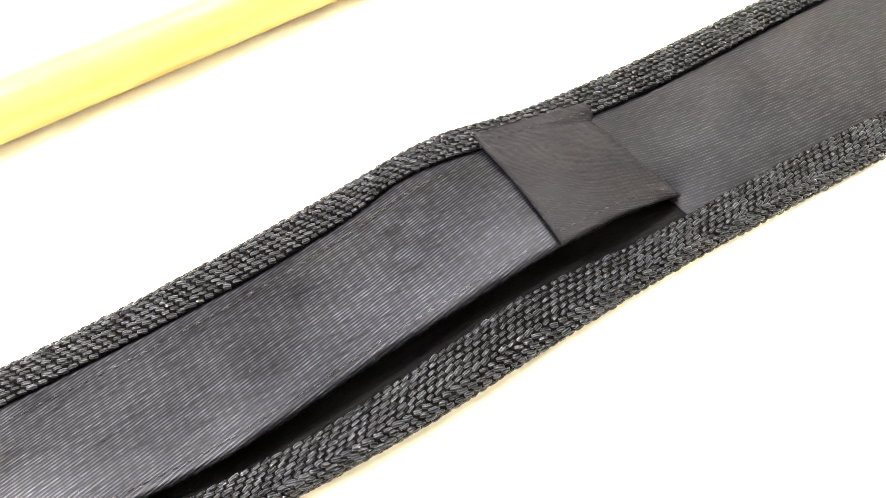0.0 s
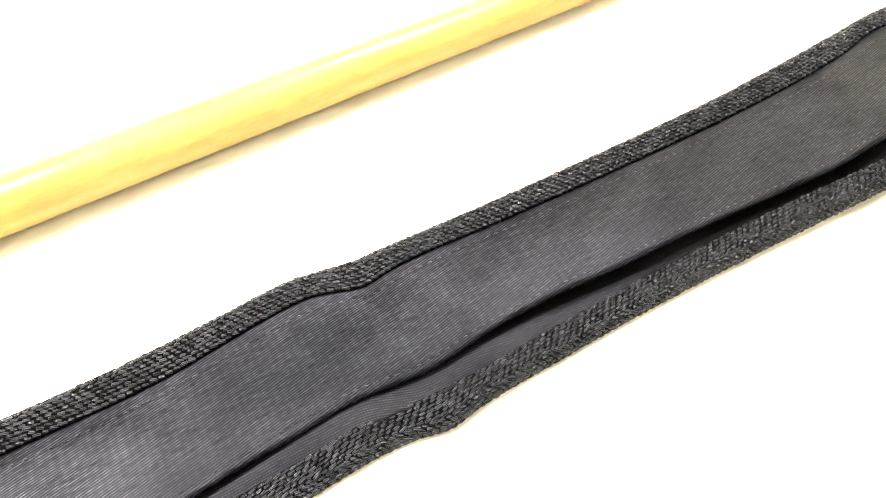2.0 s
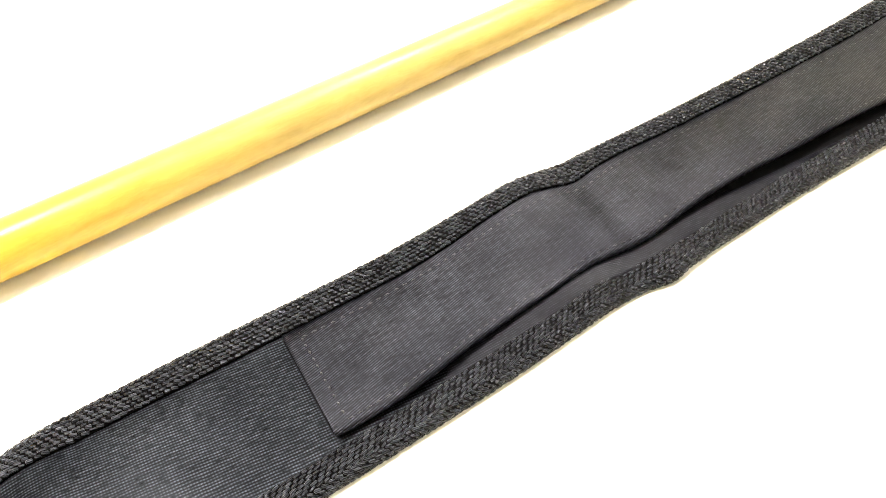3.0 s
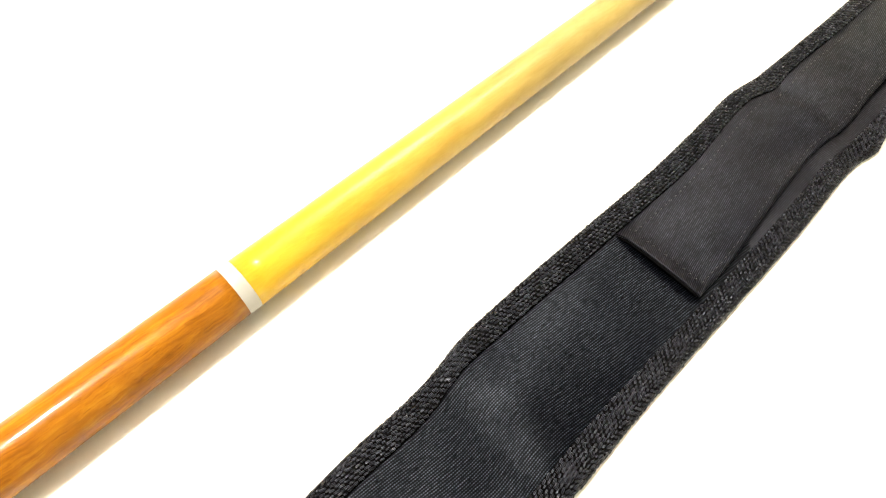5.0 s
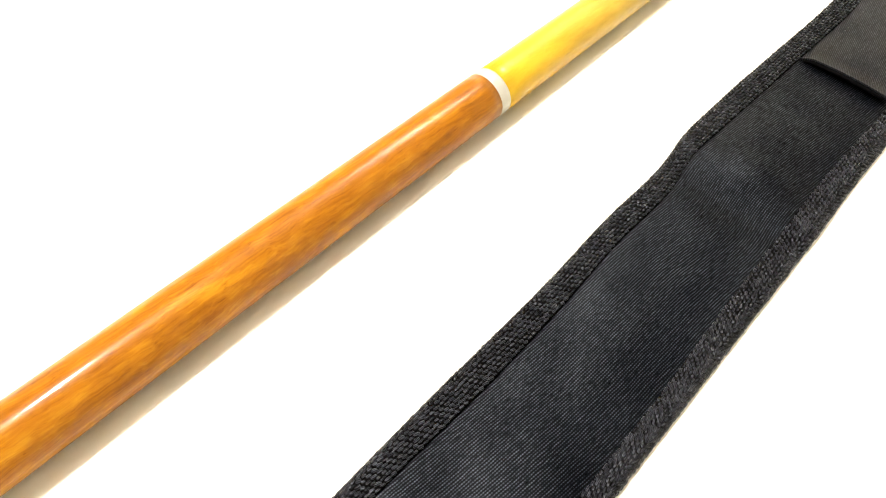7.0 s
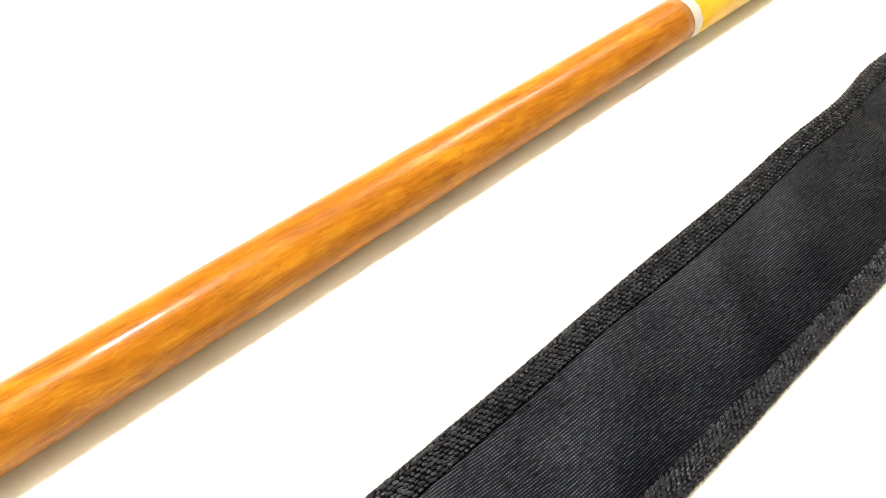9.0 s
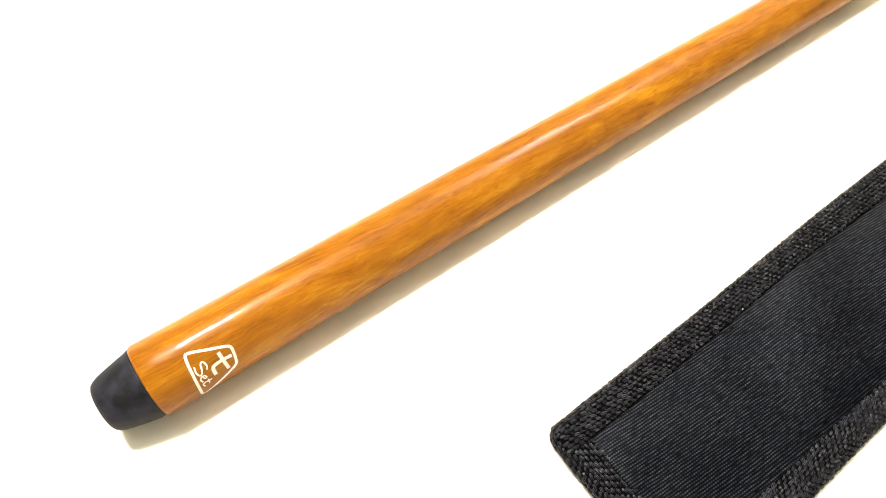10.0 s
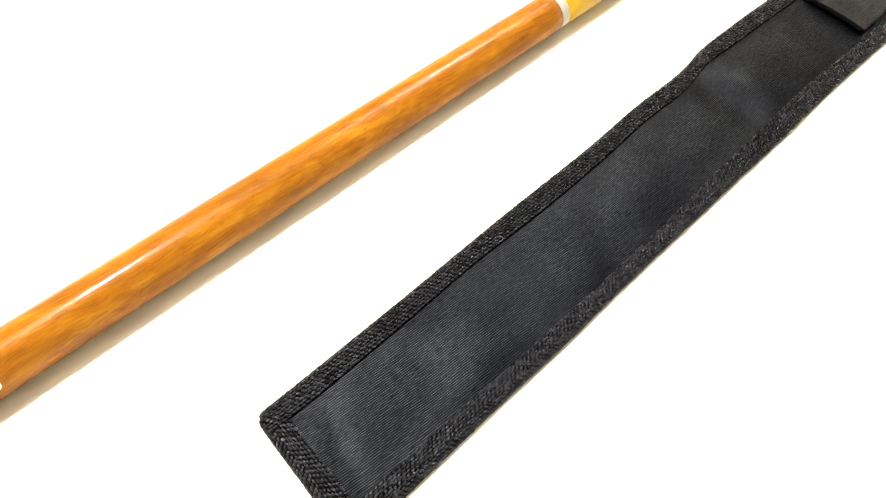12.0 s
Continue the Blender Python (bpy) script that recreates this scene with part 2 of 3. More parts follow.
def lathe(profile, centre, sides=96, closed=True):
    """profile: rows of (x, radius); each ring lies round (x, 0, centre(x))."""
    bm = bmesh.new()
    rings = []
    for x, r in profile:
        rings.append([bm.verts.new((x, r * math.sin(2 * math.pi * k / sides), centre(x) + r * math.cos(2 * math.pi * k / sides))) for k in range(sides)])
    for a, b in zip(rings, rings[1:]):
        for k in range(sides):
            bm.faces.new((a[k], a[(k + 1) % sides], b[(k + 1) % sides], b[k]))
    if closed:
        bm.faces.new(rings[0])
        bm.faces.new(rings[-1])
    return bm


def along(points):
    """A smooth line through a few (x, value) knots, both in millimetres; takes and gives metres."""
    px, pv = np.array(points[0::2], float), np.array(points[1::2], float)
    slope = np.gradient(pv, px)

    def value(x):
        q = np.clip(np.asarray(x, float) * 1000, px[0], px[-1])
        i = np.clip(np.searchsorted(px, q) - 1, 0, len(px) - 2)
        h = px[i + 1] - px[i]
        t = (q - px[i]) / h
        return ((2 * t**3 - 3 * t**2 + 1) * pv[i] + (t**3 - 2 * t**2 + t) * h * slope[i]
                + (3 * t**2 - 2 * t**3) * pv[i + 1] + (t**3 - t**2) * h * slope[i + 1]) / 1000
    return value


def hump(x, at, width, height):
    return height * np.exp(-((x - at) / width) ** 2)


def ripple(x, y, scale, seed):
    return np.array([noise.noise((a * scale, b * scale, seed)) for a, b in zip(np.ravel(x), np.ravel(y))]).reshape(np.shape(x))


def sheet(name, X, Y, Z, thick, mat, parent, label="", straight=False):
    """A closed cloth sheet over a grid of points (rows along x, columns across), thick metres downwards."""
    nr, nc = X.shape
    top = np.stack([X, Y, Z], -1).reshape(-1, 3)
    bot = top - np.array([0, 0, 1]) * np.broadcast_to(thick, X.shape).reshape(-1, 1)
    run = np.concatenate([np.zeros((nr, 1)), np.cumsum(np.hypot(np.diff(Y, axis=1), np.diff(Z, axis=1)), axis=1)], axis=1)
    # the ribs run straight along the case, or follow the far seam
    uv = np.stack([X, Y + 0.35 * Z if straight else -0.1 - run], -1).reshape(-1, 2)
    n = nr * nc
    faces = []
    for i in range(nr - 1):
        for j in range(nc - 1):
            a = i * nc + j
            faces.append((a, a + nc, a + nc + 1, a + 1))
            faces.append((n + a, n + a + 1, n + a + nc + 1, n + a + nc))
    rim = [j for j in range(nc)] + [i * nc + nc - 1 for i in range(1, nr)] + [(nr - 1) * nc + j for j in range(nc - 2, -1, -1)] + [i * nc for i in range(nr - 2, 0, -1)]
    for a, b in zip(rim, rim[1:] + rim[:1]):
        faces.append((a, b, n + b, n + a))
    return mesh_part(name, np.concatenate([top, bot]), faces, mat, parent, label, np.concatenate([uv, uv]))


# ---- room and table ----
def room():
    # an unseen room, added to close the place; its tones shape the bounced light
    x0, x1, y0, y1, z0, z1 = -1.3, 2.5, -1.4, 1.7, -0.75, CEILING
    t = 0.12
    tagged(part("floor", box((x0 - t, y0 - t, z0 - t), (x1 + t, y1 + t, z0)), FLOOR, None), "unseen plain grey floor, added to close the room and bounce light", "floor", kind="structure")
    tagged(part("ceiling", box((x0 - t, y0 - t, z1), (x1 + t, y1 + t, z1 + t)), WALL, None), "unseen plain white painted ceiling, added to bounce light", "ceiling", kind="structure")
    for name, lo, hi in (("wall_north", (x0, y1, z0), (x1, y1 + t, z1)), ("wall_south", (x0, y0 - t, z0), (x1, y0, z1)),
                         ("wall_east", (x1, y0 - t, z0), (x1 + t, y1 + t, z1)), ("wall_west", (x0 - t, y0 - t, z0), (x0, y1 + t, z1))):
        # the north wall is darker to dim its reflection in the cue
        dark = name == "wall_north"
        tagged(part(name, box(lo, hi), TAUPE if dark else GREY, None), "unseen taupe painted wall, added darker to dim reflections in the cue" if dark else "unseen plain pale painted wall, added to bounce light", "wall", kind="structure")


def table():
    base = tagged(new("table"), "white laminate table under the cue and its case", "table")
    base.location = (0.6, 0.1, -0.75)
    part("tabletop", box((-1.25, -0.7, 0.72), (1.25, 0.7, 0.75), 0.003), TABLE, base)
    for sx in (-1.15, 1.15):
        for sy in (-0.6, 0.6):
            part("leg", box((sx - 0.025, sy - 0.025, 0.0), (sx + 0.025, sy + 0.025, 0.72), 0.004), STEEL, base, "grey painted steel leg")


def pendant_lamp(x, y, z):
    base = tagged(new("pendant_lamp"), "round white pendant lamp, switched on", "lamp")
    base.location = (x, y, z)

    def disc(z0, z1, r0, r1, sides=48):
        bm = bmesh.new()
        bmesh.ops.create_cone(bm, cap_ends=True, segments=sides, radius1=r0, radius2=r1, depth=z1 - z0)
        bmesh.ops.translate(bm, verts=bm.verts, vec=(0, 0, (z0 + z1) / 2))
        return bm
    part("shade_rim", disc(-0.022, 0.022, 0.10, 0.10), WALL, base)
    part("diffuser", disc(-0.026, -0.022, 0.085, 0.087), GLOW, base, "glowing white diffuser")
    part("cord", disc(0.022, CEILING - z, 0.003, 0.003, 12), STEEL, base)


def bowl_lamp(x, y, z):
    # no such lamp is known; the bowl is added for fill light
    base = tagged(new("bowl_lamp"), "unseen hanging white metal bowl, added as fill light off the ceiling", "lamp")
    base.location = (x, y, z)
    bm = bmesh.new()
    prof = [(0.03, -0.10), (0.10, -0.085), (0.16, -0.05), (0.19, 0.0), (0.205, 0.05), (0.20, 0.05), (0.185, 0.0), (0.155, -0.045), (0.10, -0.078), (0.03, -0.092)]
    rings = [[bm.verts.new((p * math.cos(k * math.pi / 24), p * math.sin(k * math.pi / 24), h)) for k in range(48)] for p, h in prof]
    for a, b in zip(rings, rings[1:]):
        for k in range(48):
            bm.faces.new((a[k], a[(k + 1) % 48], b[(k + 1) % 48], b[k]))
    bm.faces.new(rings[0])
    bm.faces.new(rings[-1])
    part("bowl", bm, STEEL, base, smooth=True)
    bm = bmesh.new()
    bmesh.ops.create_cone(bm, cap_ends=True, segments=48, radius1=0.17, radius2=0.17, depth=0.004)
    bmesh.ops.translate(bm, verts=bm.verts, vec=(0, 0, 0.028))
    part("diffuser", bm, GLOW, base, "glowing white diffuser")
    bm = bmesh.new()
    bmesh.ops.create_cone(bm, cap_ends=True, segments=12, radius1=0.004, radius2=0.004, depth=CEILING - z + 0.09)
    bmesh.ops.translate(bm, verts=bm.verts, vec=(0, 0, (CEILING - z - 0.09) / 2))
    part("rod", bm, STEEL, base)


room()
table()
pendant_lamp(*LAMP)
bowl_lamp(*FILL_BOWL)

# ---- cue ----
CUE_END, RING_A, RING_B = -0.0018, 0.400, 0.4063


def girth(x):
    return 0.0145 - 0.00555 * min(x, RING_A) - 0.0064 * max(0.0, x - RING_A)


def cue():
    base = tagged(new("billiard_cue"), "lacquered amber and yellow wooden billiard cue lying on the table", "cue")
    steps = lambda a, b, n: [a + (b - a) * k / n for k in range(n + 1)]
    butt = [(CUE_END, 0.0138), (CUE_END + 0.0004, 0.0142)] + [(x, girth(x)) for x in steps(CUE_END + 0.0012, RING_A, 60)]
    part("butt", lathe(butt, girth), BUTT, base, "amber lacquered wooden butt", True)
    ring = [(RING_A, girth(RING_A) - 0.0001)] + [(x, girth(x) + 0.00006) for x in steps(RING_A + 0.0003, RING_B - 0.0003, 4)] + [(RING_B, girth(RING_B) - 0.0001)]
    part("joint_ring", lathe(ring, girth), RING, base, "white plastic joint ring", True)
    end = 1.28
    shaft = [(x, girth(x)) for x in steps(RING_B, end, 80)] + [(end + 0.002, girth(end) - 0.0006), (end + 0.004, girth(end) - 0.003)]
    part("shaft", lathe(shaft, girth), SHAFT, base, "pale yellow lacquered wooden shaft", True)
    bump = [(0.0008, 0.0126), (0.0, 0.0135), (-0.0006, 0.0137), (-0.002, 0.0135), (-0.005, 0.0129), (-0.008, 0.0122), (-0.011, 0.0115), (-0.0135, 0.0108),
            (-0.0152, 0.0101), (-0.0163, 0.0092), (-0.0170, 0.0079), (-0.0173, 0.0060), (-0.0174, 0.0030)]
    part("bumper", lathe([(x + CUE_END, r) for x, r in bump], lambda x: 0.0145 - 0.0006 * (x < CUE_END - 0.001)), RUBBER, base, "worn black rubber bumper", True)

    # printed mark on the butt: bars bent round the wood; (x mm, degrees round from the top towards the viewer's side)
    def bar(pts, wide, name="mark", rounds=0):
        """A ribbon along a few corners, wide metres, lying 0.05 mm proud of the lacquer."""
        bm = bmesh.new()
        flat = [Vector((x / 1000, radians(a) * 0.01445)) for x, a in pts]
        ring = (flat[0] - flat[-1]).length < 1e-9
        for _ in range(rounds):
            cut = [p for a, b in zip(flat, flat[1:]) for p in (a.lerp(b, 0.25), a.lerp(b, 0.75))]
            flat = cut + [cut[0]] if ring else [flat[0]] + cut + [flat[-1]]
        fine = []
        for a, b in zip(flat, flat[1:]):
            k = max(1, int((b - a).length / 0.0006))
            fine += [a.lerp(b, i / k) for i in range(k)]
        fine.append(flat[-1])
        rows = []
        for i, p in enumerate(fine):
            d = (fine[min(i + 1, len(fine) - 1)] - fine[max(i - 1, 0)])
            if (fine[0] - fine[-1]).length < 1e-9 and i in (0, len(fine) - 1):
                d = fine[1] - fine[-2]
            d.normalize()
            nrm = Vector((-d.y, d.x)) * (wide / 2)
            row = []
            for s in (1, -1):
                q = p + nrm * s
                r = girth(q.x) + 0.00005
                ang = q.y / 0.01445
                row.append(bm.verts.new((q.x, -r * math.sin(ang), girth(q.x) + r * math.cos(ang))))
            rows.append(row)
        for a, b in zip(rows, rows[1:]):
            bm.faces.new((a[0], a[1], b[1], b[0]))
        return part(name, bm, DECAL, base, "cream printed mark", True)

    bar([(14.0, 24), (15.5, 22), (21.7, 32), (28.2, 41.5), (29.1, 46), (28.6, 60), (28.0, 72), (27.2, 77), (20.5, 90), (13.5, 104), (12.2, 100), (12.4, 90), (13.1, 60), (14.0, 24)], 0.00105, "mark_outline", 2)
    bar([(24.3, 43), (24.6, 75)], 0.0013)
    bar([(27.7, 57), (24.5, 56), (20.8, 57), (19.9, 61), (19.8, 73)], 0.0013, "mark", 2)
    bar([(18.2, 57), (19.0, 50), (18.2, 42), (17.1, 45), (16.8, 52), (16.1, 59), (15.1, 61), (14.4, 54), (15.0, 44)], 0.00062, "mark", 2)
    bar([(15.6, 63), (16.0, 69), (16.9, 68), (16.5, 63), (15.1, 63), (14.4, 67), (14.8, 73)], 0.00058, "mark", 2)
    bar([(18.0, 76), (15.0, 75), (14.2, 78), (14.7, 83)], 0.00058, "mark", 2)
    bar([(16.8, 72), (16.5, 81)], 0.00055)
    return base


cue()


def crumb(x, y, size):
    bm = bmesh.new()
    bmesh.ops.create_icosphere(bm, subdivisions=2, radius=size)
    for v in bm.verts:
        v.co *= 1 + 0.35 * noise.noise(v.co * (1.3 / size) + Vector((x * 90, y * 90, 0)))
        v.co.z *= 0.6
    low = min(v.co.z for v in bm.verts)
    bmesh.ops.translate(bm, verts=bm.verts, vec=(x, y, -low - 0.00002))
    tagged(part("crumb", bm, RUBBER, None, "", True), "tiny dark crumb of dirt on the white table", "crumb")


crumb(-0.0169, 0.1127, 0.0003)

# ---- cue case ----
X_END, X_TOP = 0.1071, 1.36
far_out = along([100, -96.5, 115, -96.0, 200, -93.5, 270, -90.7, 345, -88.9, 396, -86.1, 424, -86.1, 440, -84.8, 458, -82.0, 490, -81.2, 540, -82.0, 600, -83.3,
                 645, -81.7, 662, -80.9, 688, -83.9, 730, -85.8, 815, -87.2, 860, -86.8, 905, -84.4, 940, -82.2, 960, -81.8, 990, -86.6, 1010, -88.0, 1080, -89.2,
                 1360, -91.0])
far_in = along([100, -107.6, 123, -107.3, 185, -105.4, 240, -102.8, 300, -102.6, 345, -100.6, 383, -97.9, 426, -97.2, 450, -92.8, 475, -92.9, 520, -93.9,
                560, -94.8, 615, -95.3, 652, -91.5, 668, -90.9, 688, -95.7, 700, -94.7, 750, -96.5, 825, -98.2, 870, -98.0, 900, -96.8, 925, -94.2, 945, -90.8,
                960, -92.2, 1000, -99.4, 1094, -100.6, 1360, -103.0])
near_in = along([100, -158.0, 158, -156.6, 240, -155.6, 295, -154.1, 340, -152.2, 395, -148.7, 440, -146.4, 475, -144.6, 520, -144.6, 575, -144.2, 640, -142.6,
                 668, -141.5, 690, -143.7, 740, -142.8, 846, -142.9, 893, -145.1, 930, -142.1, 950, -140.3, 990, -142.7, 1044, -143.3, 1080, -145.1, 1360, -147.1])
near_out = along([100, -170.6, 144, -168.8, 206, -166.4, 247, -165.4, 290, -163.3, 338, -161.8, 400, -159.9, 444, -158.8, 497, -156.3, 560, -155.5, 625, -154.2,
                  645, -153.1, 664, -152.1, 678, -153.0, 690, -155.5, 701, -154.1, 735, -152.8, 850, -154.1, 883, -155.3, 910, -155.9, 960, -154.3, 985, -153.9,
                  1070, -155.9, 1360, -157.6])
flap_edge = along([540, -142.6, 551, -142.4, 576, -142.0, 611, -138.0, 645, -135.4, 668, -134.2, 682, -136.0, 692, -136.8, 715, -135.0, 738, -134.4, 770, -136.4, 806, -137.6,
                   844, -140.0, 873, -141.8, 893, -140.8, 915, -138.8, 945, -137.0, 965, -136.2, 1010, -137.0])
flap_rise = along([540, 6.4, 552, 6.6, 580, 6.8, 610, 7.2, 650, 6.4, 682, 5.5, 700, 6.3, 740, 7.6, 800, 8.4, 860, 8.8, 900, 9.2, 960, 9.0, 1010, 8.4])


def crest_far(x):
    return 0.0060 + hump(x, 0.112, 0.008, 0.0011) + hump(x, 0.457, 0.012, 0.0008) - hump(x, 0.434, 0.008, 0.0010) + hump(x, 0.655, 0.02, 0.0006) - hump(x, 0.688, 0.007, 0.0012) + hump(x, 0.955, 0.02, 0.0014)


def crest_near(x):
    return 0.0046 + hump(x, 0.452, 0.012, 0.0012) - hump(x, 0.438, 0.007, 0.0014) - hump(x, 0.675, 0.008, 0.0010) + hump(x, 0.70, 0.012, 0.0010) + hump(x, 0.90, 0.04, 0.0008)


# the creases that run across the front panel
crease_run = along([100, 1.6, 118, 1.4, 127, 0.7, 133, -0.2, 139, 0.0, 160, -0.7, 181, -1.0, 200, 0.3, 220, 1.6, 234, 0.7, 256, -0.6, 275, 0.9, 292, 2.0, 308, 0.3, 317, 0.0,
                    330, 1.2, 343, 1.9, 372, 0.3, 402, -0.6, 424, -0.6, 436, -1.5, 444, -1.0, 454, 1.0, 464, 2.3, 476, 2.1, 500, 1.0, 520, 0.2, 545, -0.7, 575, -1.2, 600, -1.3])


# the flap sags between two rises, the second leading up to the tab
flap_folds = along([545, 0.7, 570, 0.6, 600, 0.2, 640, -0.7, 662, -1.1, 674, -0.5, 684, 0.5, 688, 0.9, 692, 0.8, 712, 0.5, 732, 0.6, 755, 1.0, 800, 0.9, 840, -0.2, 862, -0.5,
                    876, 0.2, 888, 1.0, 898, 1.25, 930, 1.2, 942, 1.25, 955, 1.65, 970, 1.9, 1010, 1.9])


case = tagged(new("cue_case"), "black nylon cue case with webbing edges, lying empty on the table", "cue case")


def corner(x):
    """How far the outer edges draw in at the rounded butt end."""
    t = 1 - np.clip((x - X_END) / 0.005, 0, 1)
    return 0.005 * (1 - np.sqrt(np.clip(1 - t * t, 0, 1)))


def lift(x):
    """The near edge stands a little off the table along the opening."""
    return hump(x, 0.90, 0.07, 0.0030)


def no_lift(x):
    return 0.0 * x


def tape_surface(outer, inner, crest, raised=no_lift, side=-1):
    """The folded edge tape: gives the place at x and s in 0..1 from the outer foot, over the crest, to the inner lip."""
    knots = [(0.0, 0.03, 0.05), (0.10, -0.02, 0.42), (0.20, 0.03, 0.74), (0.34, 0.18, 0.95), (0.60, 0.5, 1.0), (0.84, 0.82, 0.97), (1.0, 1.0, 0.88)]
    ks = np.array(knots)

    def place(x, s):
        a, b = outer(x) + side * corner(x), inner(x)
        d, h = np.interp(s, ks[:, 0], ks[:, 1]), np.interp(s, ks[:, 0], ks[:, 2])
        return np.stack([x + 0 * s, a + (b - a) * d, crest(x) * h + raised(x)], -1)
    return place


def tape(name, place, x0, x1, label):
    """One strip of edge webbing: a core with herringbone yarns lying on it."""
    nx, ns = int((x1 - x0) / 0.004), 15
    xs = np.linspace(x0, x1, nx)
    ss = np.linspace(0, 1, ns)
    grid = np.array([place(np.full(ns, x), ss) for x in xs])
    lip = grid[:, -1:, :] - np.array([0, 0, 0.0022])
    foot = grid[:, -1:, :] * np.array([1, 1, 0]) + np.array([0, 0, 1]) * np.minimum(grid[:, :1, 2:] + 0.0004, lip[:, :, 2:] - 0.0002)
    grid = np.concatenate([grid, lip, foot], axis=1)
    nc = ns + 2
    faces = [(i * nc + j, (i + 1) * nc + j, (i + 1) * nc + (j + 1) % nc, i * nc + (j + 1) % nc) for i in range(nx - 1) for j in range(nc)]
    faces += [tuple(range(nc)), tuple((nx - 1) * nc + j for j in range(nc))]
    core = mesh_part(name, grid.reshape(-1, 3), faces, TAPE, case, label)
    weave(core, place, x0, x1)
    return core


def weave(core, place, x0, x1, columns=11, pitch=0.0027):
    """Flat floats of yarn running along the tape, each column stepped behind the next and leaning towards the middle."""
    rnd = np.random.RandomState(int(x0 * 1000) + columns + len(core.name))
    n = int((x1 - x0) / pitch)
    stations = ((-1.0, 0.0), (-0.90, 0.55), (-0.62, 0.92), (0.0, 1.0), (0.62, 0.92), (0.90, 0.55), (1.0, 0.0))
    rings = len(stations) - 2
    across = np.array([-1.0, -0.82, -0.45, 0.0, 0.45, 0.82, 1.0])
    above = np.array([-0.25, 0.62, 0.93, 1.0, 0.93, 0.62, -0.25])
    m = len(across)
    # columns lie evenly round the fold of the tape
    q = np.linspace(0, 1, 60)
    ring = place(np.full(60, (x0 + x1) / 2), q)
    run = np.concatenate([[0], np.cumsum(np.linalg.norm(np.diff(ring, axis=0), axis=1))])
    verts, faces, uvs = [], [], []
    for c in range(columns):
        s0 = np.interp((c + 0.5) / columns * run[-1], run, q)
        x = x0 + (np.arange(n) + (abs(c - columns / 2 + 0.5) * 0.40) % 1.0) * pitch + rnd.normal(0, 0.00006, n)
        x = np.clip(x, x0, x1)
        s = np.clip(s0 + rnd.normal(0, 0.0035, n), 0.02, 0.985)
        p = place(x, s)
        du = place(x + 0.0005, s) - place(x - 0.0005, s)
        dv = place(x, np.minimum(s + 0.04, 1)) - place(x, np.maximum(s - 0.04, 0))
        du /= np.linalg.norm(du, axis=1)[:, None]
        dv /= np.linalg.norm(dv, axis=1)[:, None]
        up = np.cross(du, dv)
        up *= np.where((up[:, 2] < 0) & (s > 0.15), -1, 1)[:, None]
        up *= np.where((s <= 0.15) & ((up * (p - place(x, s * 0 + 0.6))).sum(1) < 0), -1, 1)[:, None]
        lean = radians(13) * (1 if c >= columns // 2 else -1) + rnd.normal(0, 0.07, n)
        d = du * np.cos(lean)[:, None] + dv * np.sin(lean)[:, None]
        side = np.cross(up, d)
        half = 0.00139 * (1 + rnd.normal(0, 0.10, n))
        wide = 0.00074 * (1 + rnd.normal(0, 0.10, n))
        high = 0.00050 * (1 + rnd.normal(0, 0.18, n))
        # one end of each float dives under its neighbour
        dive = 0.00016 + rnd.uniform(0, 0.00012, n)
        for k in range(n):
            b = len(verts)
            for t, sc in stations:
                o = p[k] + d[k] * (half[k] * t) - up[k] * (0.00004 + dive[k] * max(0.0, t))
                if sc == 0.0:
                    verts.append(o)
                    uvs.append((0.5 + 0.5 * t, 0.5))
                else:
                    for j in range(m):
                        uvs.append((0.5 + 0.5 * t, j / (m - 1)))
                        verts.append(o + side[k] * (wide[k] * (0.45 + 0.55 * sc) * across[j]) + up[k] * (high[k] * sc * above[j]))
            last = b + 1 + rings * m
            for j in range(m - 1):
                faces.append((b, b + 1 + j, b + 2 + j))
                for r in range(rings - 1):
                    a = b + 1 + r * m + j
                    faces.append((a, a + m, a + m + 1, a + 1))
                faces.append((last - m + j, last, last - m + j + 1))
    mesh_part("webbing_weave", verts, faces, YARN, core, "glossy black herringbone yarns", uvs=uvs, kind="stuff")


def panel_height(X, V):
    """Height of the front panel: V runs from the far seam to the near seam."""
    far, near = crest_far(X) * 0.88 - 0.0013, crest_near(X) * 0.88 - 0.0005
    belly = np.sin(math.pi * np.clip(V, 0, 1)) ** 0.85
    return far * (1 - V) + near * V + belly * (crease_run(X + 0.010 * (V - 0.5) + 0.007 * ripple(X, V * 0.06, 28, 9.0)) + 0.0006) + 0.00035 * ripple(X, V * 0.06, 45, 1.0) * belly


